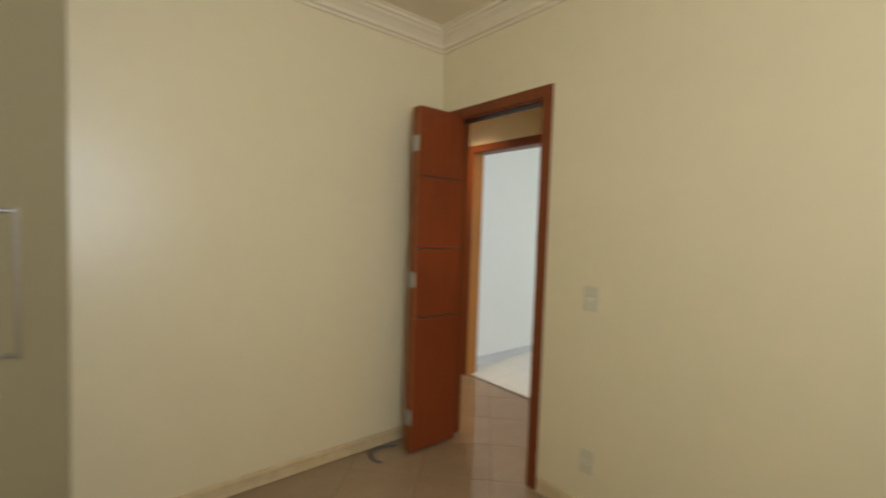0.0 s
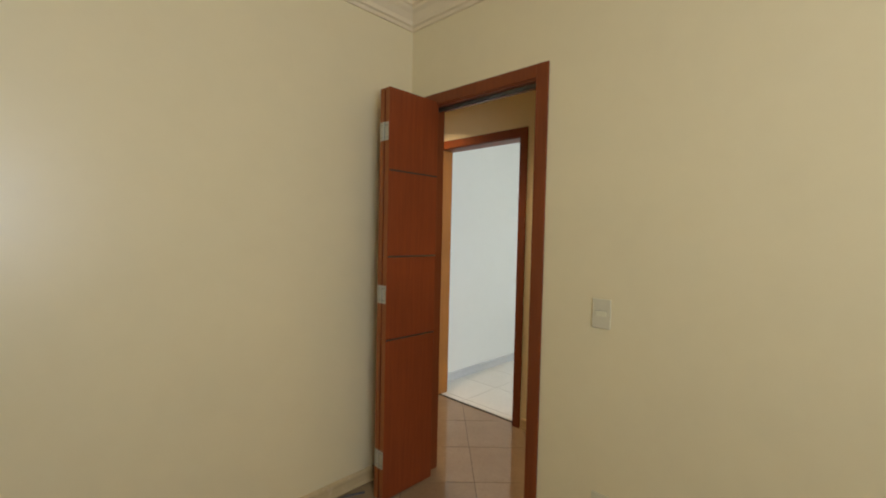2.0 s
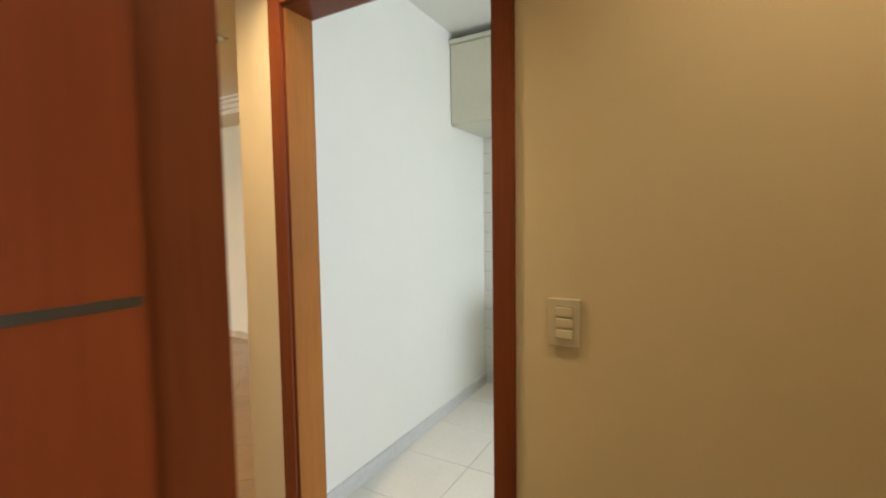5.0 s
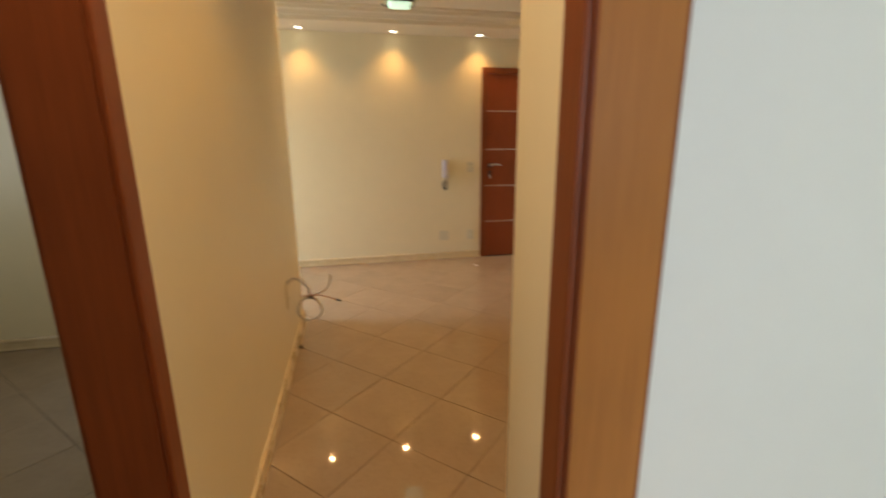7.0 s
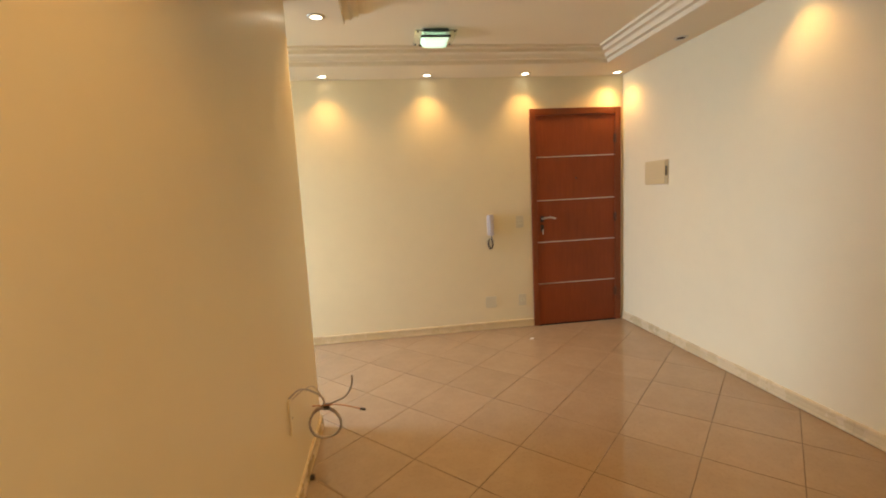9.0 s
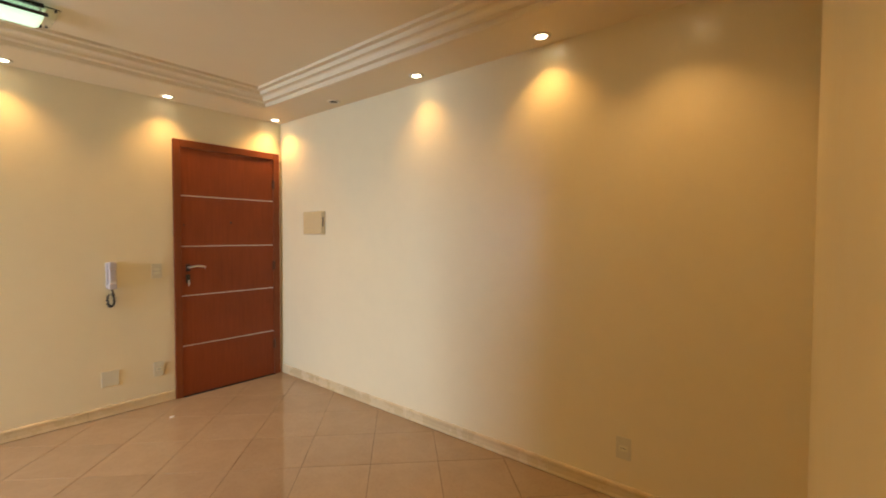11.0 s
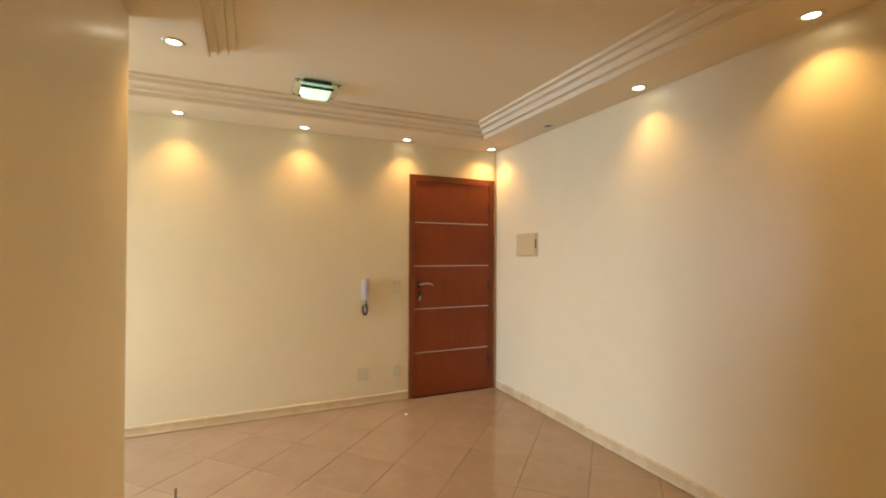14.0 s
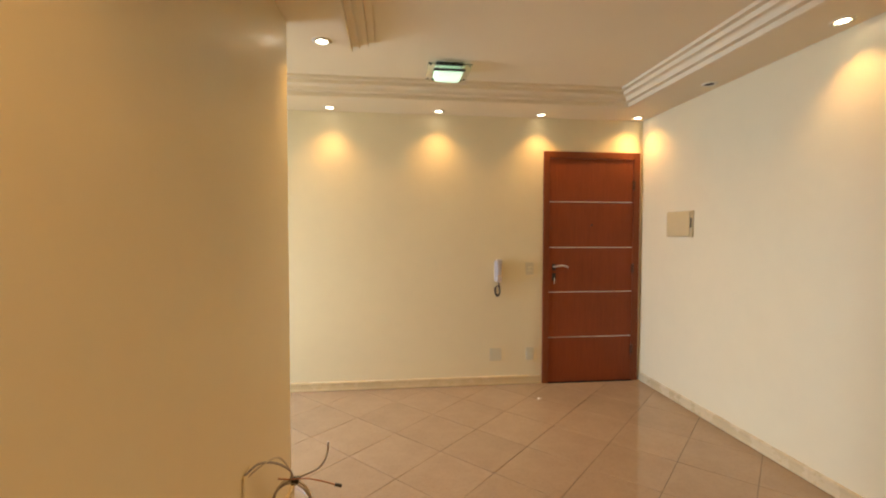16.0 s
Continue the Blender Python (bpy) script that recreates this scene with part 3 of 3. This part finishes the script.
# ---- loose cables at the passage corner ----
cp = thing("cable_outlet", (XC, 3.2, 0.44), "cream wall outlet box with its cover missing", "outlet box")
part("outlet_frame", box(XC + 0.001, XC + 0.01, 3.15, 3.24, 0.36, 0.52, 0.003), CREAM, cp)
part("outlet_hole", box(XC + 0.01, XC + 0.0108, 3.185, 3.192, 0.42, 0.426), SLOT, cp)
CX, CY, CZ = 0.085, 3.47, 0.235
cb = thing("cable_coil", (CX, CY, 0.1), "coil of loose grey cables hanging from the wall outlet", "cable")


def loop(r, turns, dy, phase, wob):
    return [(CX + (r + wob * math.sin(3 * a)) * math.cos(a + phase), CY + dy + 0.012 * math.sin(a * 0.7), CZ + (r + wob * math.sin(3 * a)) * 1.08 * math.sin(a + phase))
            for a in (k * math.pi / 6 for k in range(int(12 * turns) + 1))]


g = [(XC + 0.004, 3.17, 0.52), (XC + 0.04, 3.22, 0.535), (0.06, 3.34, 0.47), (0.095, 3.42, 0.39)]
part("grey_cable", tube(g + loop(0.077, 2.2, 0.0, 1.2, 0.002)[1:] + [(0.12, CY + 0.02, 0.33), (0.19, CY + 0.04, 0.35), (0.225, CY + 0.05, 0.40), (0.232, CY + 0.05, 0.46)], 0.0042), GREY_CABLE, cb, "", True)
part("white_cable", tube([(XC + 0.004, 3.19, 0.5), (XC + 0.05, 3.25, 0.52), (0.07, 3.36, 0.48)] + loop(0.081, 1.6, 0.014, 1.0, 0.003)[1:], 0.0035), WHITE_CABLE, cb, "", True)
part("orange_cable", tube([(0.03, CY, 0.335), (0.09, CY - 0.01, 0.335), (0.15, CY, 0.33), (0.22, CY + 0.02, 0.3), (0.27, CY + 0.03, 0.275)], 0.003), RED_CABLE, cb, "", True)
bm = bmesh.new()
cyl(bm, (0.262, CY + 0.03, 0.279), (0.29, CY + 0.035, 0.268), 0.007, 10)
part("plug", bm, BLACK, cb, "black connector")
part("cable_tie", box(0.085, 0.115, CY - 0.015, CY + 0.02, 0.31, 0.335, 0.004), BLACK, cb)
pg = thing("cable_plug", (0.02, 3.38, 0), "small black connector lying against the baseboard", "connector")
bm = box(0.006, 0.028, 3.365, 3.39, -0.001, 0.02, 0.004)
part("plug_body", bm, BLACK, pg)
cc = thing("floor_cable", (-0.68, 0.38, 0), "short dark grey cable lying on the floor by the wall", "cable")
part("cord", tube([(-0.535, 0.375, 0.006), (-0.585, 0.395, 0.006), (-0.64, 0.41, 0.008), (-0.70, 0.4, 0.012), (-0.735, 0.36, 0.02), (-0.735, 0.31, 0.006), (-0.715, 0.262, 0.005)], 0.006), DARK_CABLE, cc, "", True)

ps = thing("paper_scrap", (1.72, 5.07, 0), "tiny crumpled white paper scrap on the floor", "litter")
part("scrap", prism([(1.705, 5.064), (1.722, 5.058), (1.738, 5.07), (1.728, 5.08), (1.71, 5.076)], -0.0005, 0.006), WHITE_LAM, ps)

# ---- wardrobe in the bedroom ----
WF = -0.16
wd = thing("wardrobe", (-2.75, 0.1, 0), "tall off-white lacquered wardrobe with an angled end door", "wardrobe")
P0, P1 = (-2.245, WF), (-2.085, YA - 0.004)
part("carcass", prism([(-3.24, WF + 0.02), (P0[0] - 0.016, WF + 0.02), (P1[0] - 0.02, P1[1]), (-3.24, P1[1])], 0.06, 2.5), LACQUER, wd)
part("plinth", prism([(-3.24, WF + 0.05), (P0[0] - 0.04, WF + 0.05), (P1[0] - 0.05, P1[1]), (-3.24, P1[1])], 0, 0.06), LACQUER, wd)
for x0, x1 in ((-3.24, -2.902), (-2.901, -2.568), (-2.567, P0[0] - 0.014)):
    part("door", box(x0, x1, WF, WF + 0.018, 0.07, 2.49, 0.0007), LACQUER, wd)
part("edge_profile", box(P0[0] - 0.012, P0[0] + 0.002, WF - 0.002, WF + 0.02, 0.065, 2.495, 0.003), TRIM_WHITE, wd, "pale rounded corner profile")
d = (Vector(P1) - Vector(P0)).normalized()
nrm = Vector((d.y, -d.x))


def off(s, o):
    q = Vector(P0) + d * s + nrm * o
    return (q.x, q.y)


LW = (Vector(P1) - Vector(P0)).length
ad = part("door", prism([off(0.024, -0.016), off(LW - 0.004, -0.016), off(LW - 0.004, 0.0), off(0.024, 0.0)], 0.07, 2.49), LACQUER, wd, "angled end door")
a, b = off(0.085, 0.0), off(0.085, 0.036)
hb = bmesh.new()
cyl(hb, (*b, 0.955), (*b, 1.395), 0.008, 12)
bar = part("handle", hb, METAL, wd, "brushed steel bar handle")
for z in (0.965, 1.385):
    hb = bmesh.new()
    cyl(hb, (*a, z), (*b, z), 0.007, 10)
    part("handle_post", hb, METAL, bar)

# ---- kitchen units ----
uc = thing("wall_cabinet", (2.55, 0.9, 1.965), "ivory laminate wall cabinet with small steel handles", "cabinet")
part("body", box(2.30, XR - 0.012, 0.30, YKN - 0.002, 1.965, 2.5, 0.002), CAB_WHITE, uc)
for y0, y1 in ((0.985, YKN - 0.004), (0.66, 0.98), (0.335, 0.655)):
    dr = part("door", box(2.282, 2.299, y0, y1, 1.972, 2.495, 0.002), CAB_WHITE, uc)
    if y1 < 1.2:
        hb = bmesh.new()
        for z in (2.03, 2.13):
            cyl(hb, (2.282, y1 - 0.05, z), (2.255, y1 - 0.05, z), 0.004, 8)
        cyl(hb, (2.255, y1 - 0.05, 2.02), (2.255, y1 - 0.05, 2.14), 0.005, 10)
        part("handle", hb, METAL, dr)
part("top_lip", box(2.262, XR - 0.012, 0.30, YKN - 0.002, 2.5, 2.525, 0.003), CAB_WHITE, uc, "projecting top moulding")
bc = thing("base_cabinet", (2.55, 0.0, 0), "white laminate base cabinet with drawers", "cabinet")
part("body", box(2.32, XR - 0.012, -0.75, 0.47, 0.14, 0.86, 0.002), WHITE_LAM, bc)
part("plinth", box(2.38, XR - 0.012, -0.74, 0.46, 0.003, 0.14), WHITE_LAM, bc)
for z0, z1 in ((0.15, 0.4), (0.41, 0.62), (0.63, 0.85)):
    dr = part("drawer_front", box(2.3, 2.319, 0.03, 0.467, z0, z1, 0.002), WHITE_LAM, bc)
    hb = bmesh.new()
    cyl(hb, (2.272, 0.17, z1 - 0.04), (2.272, 0.33, z1 - 0.04), 0.005, 10)
    for yy in (0.18, 0.32):
        cyl(hb, (2.3, yy, z1 - 0.04), (2.272, yy, z1 - 0.04), 0.004, 8)
    part("handle", hb, METAL, dr)
for y0, y1 in ((-0.36, 0.025), (-0.75, -0.365)):
    part("door", box(2.3, 2.319, y0, y1, 0.15, 0.85, 0.002), WHITE_LAM, bc)
ct = thing("worktop", (2.55, 0.0, 0.86), "polished black stone kitchen worktop", "worktop")
part("slab", box(2.27, XR - 0.012, -0.75, 0.49, 0.861, 0.89, 0.004), STONE, ct)

# ---- tiles ----
floor = bpy.data.objects["floor"]


def tile_mesh(name, w, h, thick, chamfer, material):
    """A slab with a chamfered top, its centre at the origin and its top at z = 0."""
    bm = bmesh.new()
    rings = []
    for dx, z in ((0, -thick), (0, -chamfer), (chamfer, 0)):
        a, b = w / 2 - dx, h / 2 - dx
        rings.append([bm.verts.new(p) for p in ((-a, -b, z), (a, -b, z), (a, b, z), (-a, b, z))])
    for lo, hi in zip(rings, rings[1:]):
        for k in range(4):
            bm.faces.new((lo[k], lo[(k + 1) % 4], hi[(k + 1) % 4], hi[k]))
    bm.faces.new(rings[-1])
    me = bpy.data.meshes.new(name)
    bm.to_mesh(me)
    bm.free()
    me.materials.append(material)
    return me


rng = random.Random(7)
TX, TY, HALF = 0.811, 3.154, 0.283
slab_mesh = tile_mesh("floor_tile", 0.3974, 0.3974, 0.008, 0.0008, FLOOR_TILE)


def in_plan(x, y):
    r = 0.3
    spaces = ((XC, XF + 0.06, -1.4, 1.6), (XC, XR, YS, YN), (-3.25, XC, YC, YN), (-3.2, XC, -3.0, YA), (-2.55, XC, 0.9, 3.77), (XW, XC, A0, B1))
    return any(a - r < x < b + r and c - r < y < d2 + r for a, b, c, d2 in spaces) and not (x > XF + 0.25 and y < YS - 0.2)


for i in range(-16, 12):
    for j in range(-23, 12):
        # tile centres lie half a diagonal off the joints' crossings
        if (i + j) % 2 == 0:
            continue
        x, y = TX + i * HALF, TY + j * HALF
        if in_plan(x, y):
            o = new("tile", slab_mesh)
            o.parent = floor
            o.location = (x, y, rng.uniform(-0.0004, 0.0))
            o.rotation_euler = (rng.uniform(-0.0012, 0.0012), rng.uniform(-0.0012, 0.0012), radians(45) + math.pi / 2 * rng.randrange(4))

kfloor = structure("floor_kitchen", box(XF + 0.05, XR, -2.4, YKN, -0.002, 0.0015), GREY_GROUT, "white square ceramic kitchen floor tiles")
kgrid = {}
GX, GY, GP = 1.645, 0.862, 0.405
for i in range(-3, 3):
    for j in range(-8, 2):
        x0, x1 = max(GX + i * GP, XF + 0.05), min(GX + (i + 1) * GP, XR)
        y0, y1 = max(GY + j * GP, -2.4), min(GY + (j + 1) * GP, YKN)
        if x1 - x0 < 0.02 or y1 - y0 < 0.02:
            continue
        key = (round(x1 - x0, 3), round(y1 - y0, 3))
        if key not in kgrid:
            kgrid[key] = tile_mesh("kitchen_tile", key[0] - 0.003, key[1] - 0.003, 0.003, 0.0008, WHITE_TILE)
        o = new("tile", kgrid[key])
        o.parent = kfloor
        o.location = ((x0 + x1) / 2, (y0 + y1) / 2, 0.0042)

ktile = bpy.data.objects["wall_kitchen_east"]
kback = structure("wall_tile_bed", box(XR - 0.006, XR - 0.0005, -2.38, YKN - 0.001, 0.002, 2.57), GREY_GROUT)
wt = tile_mesh("wall_tile", 0.3095, 0.1515, 0.004, 0.0006, WALL_TILE)
turn = pose(0, 0, 0, 90, 0, -90)
for r in range(16):
    for k in range(7):
        y1 = YKN - 0.002 - k * 0.31
        o = new("tile", wt)
        o.parent = ktile
        o.matrix_basis = Matrix.Translation((XR - 0.0105, y1 - 0.155, 0.0685 + 0.1545 * r)) @ turn
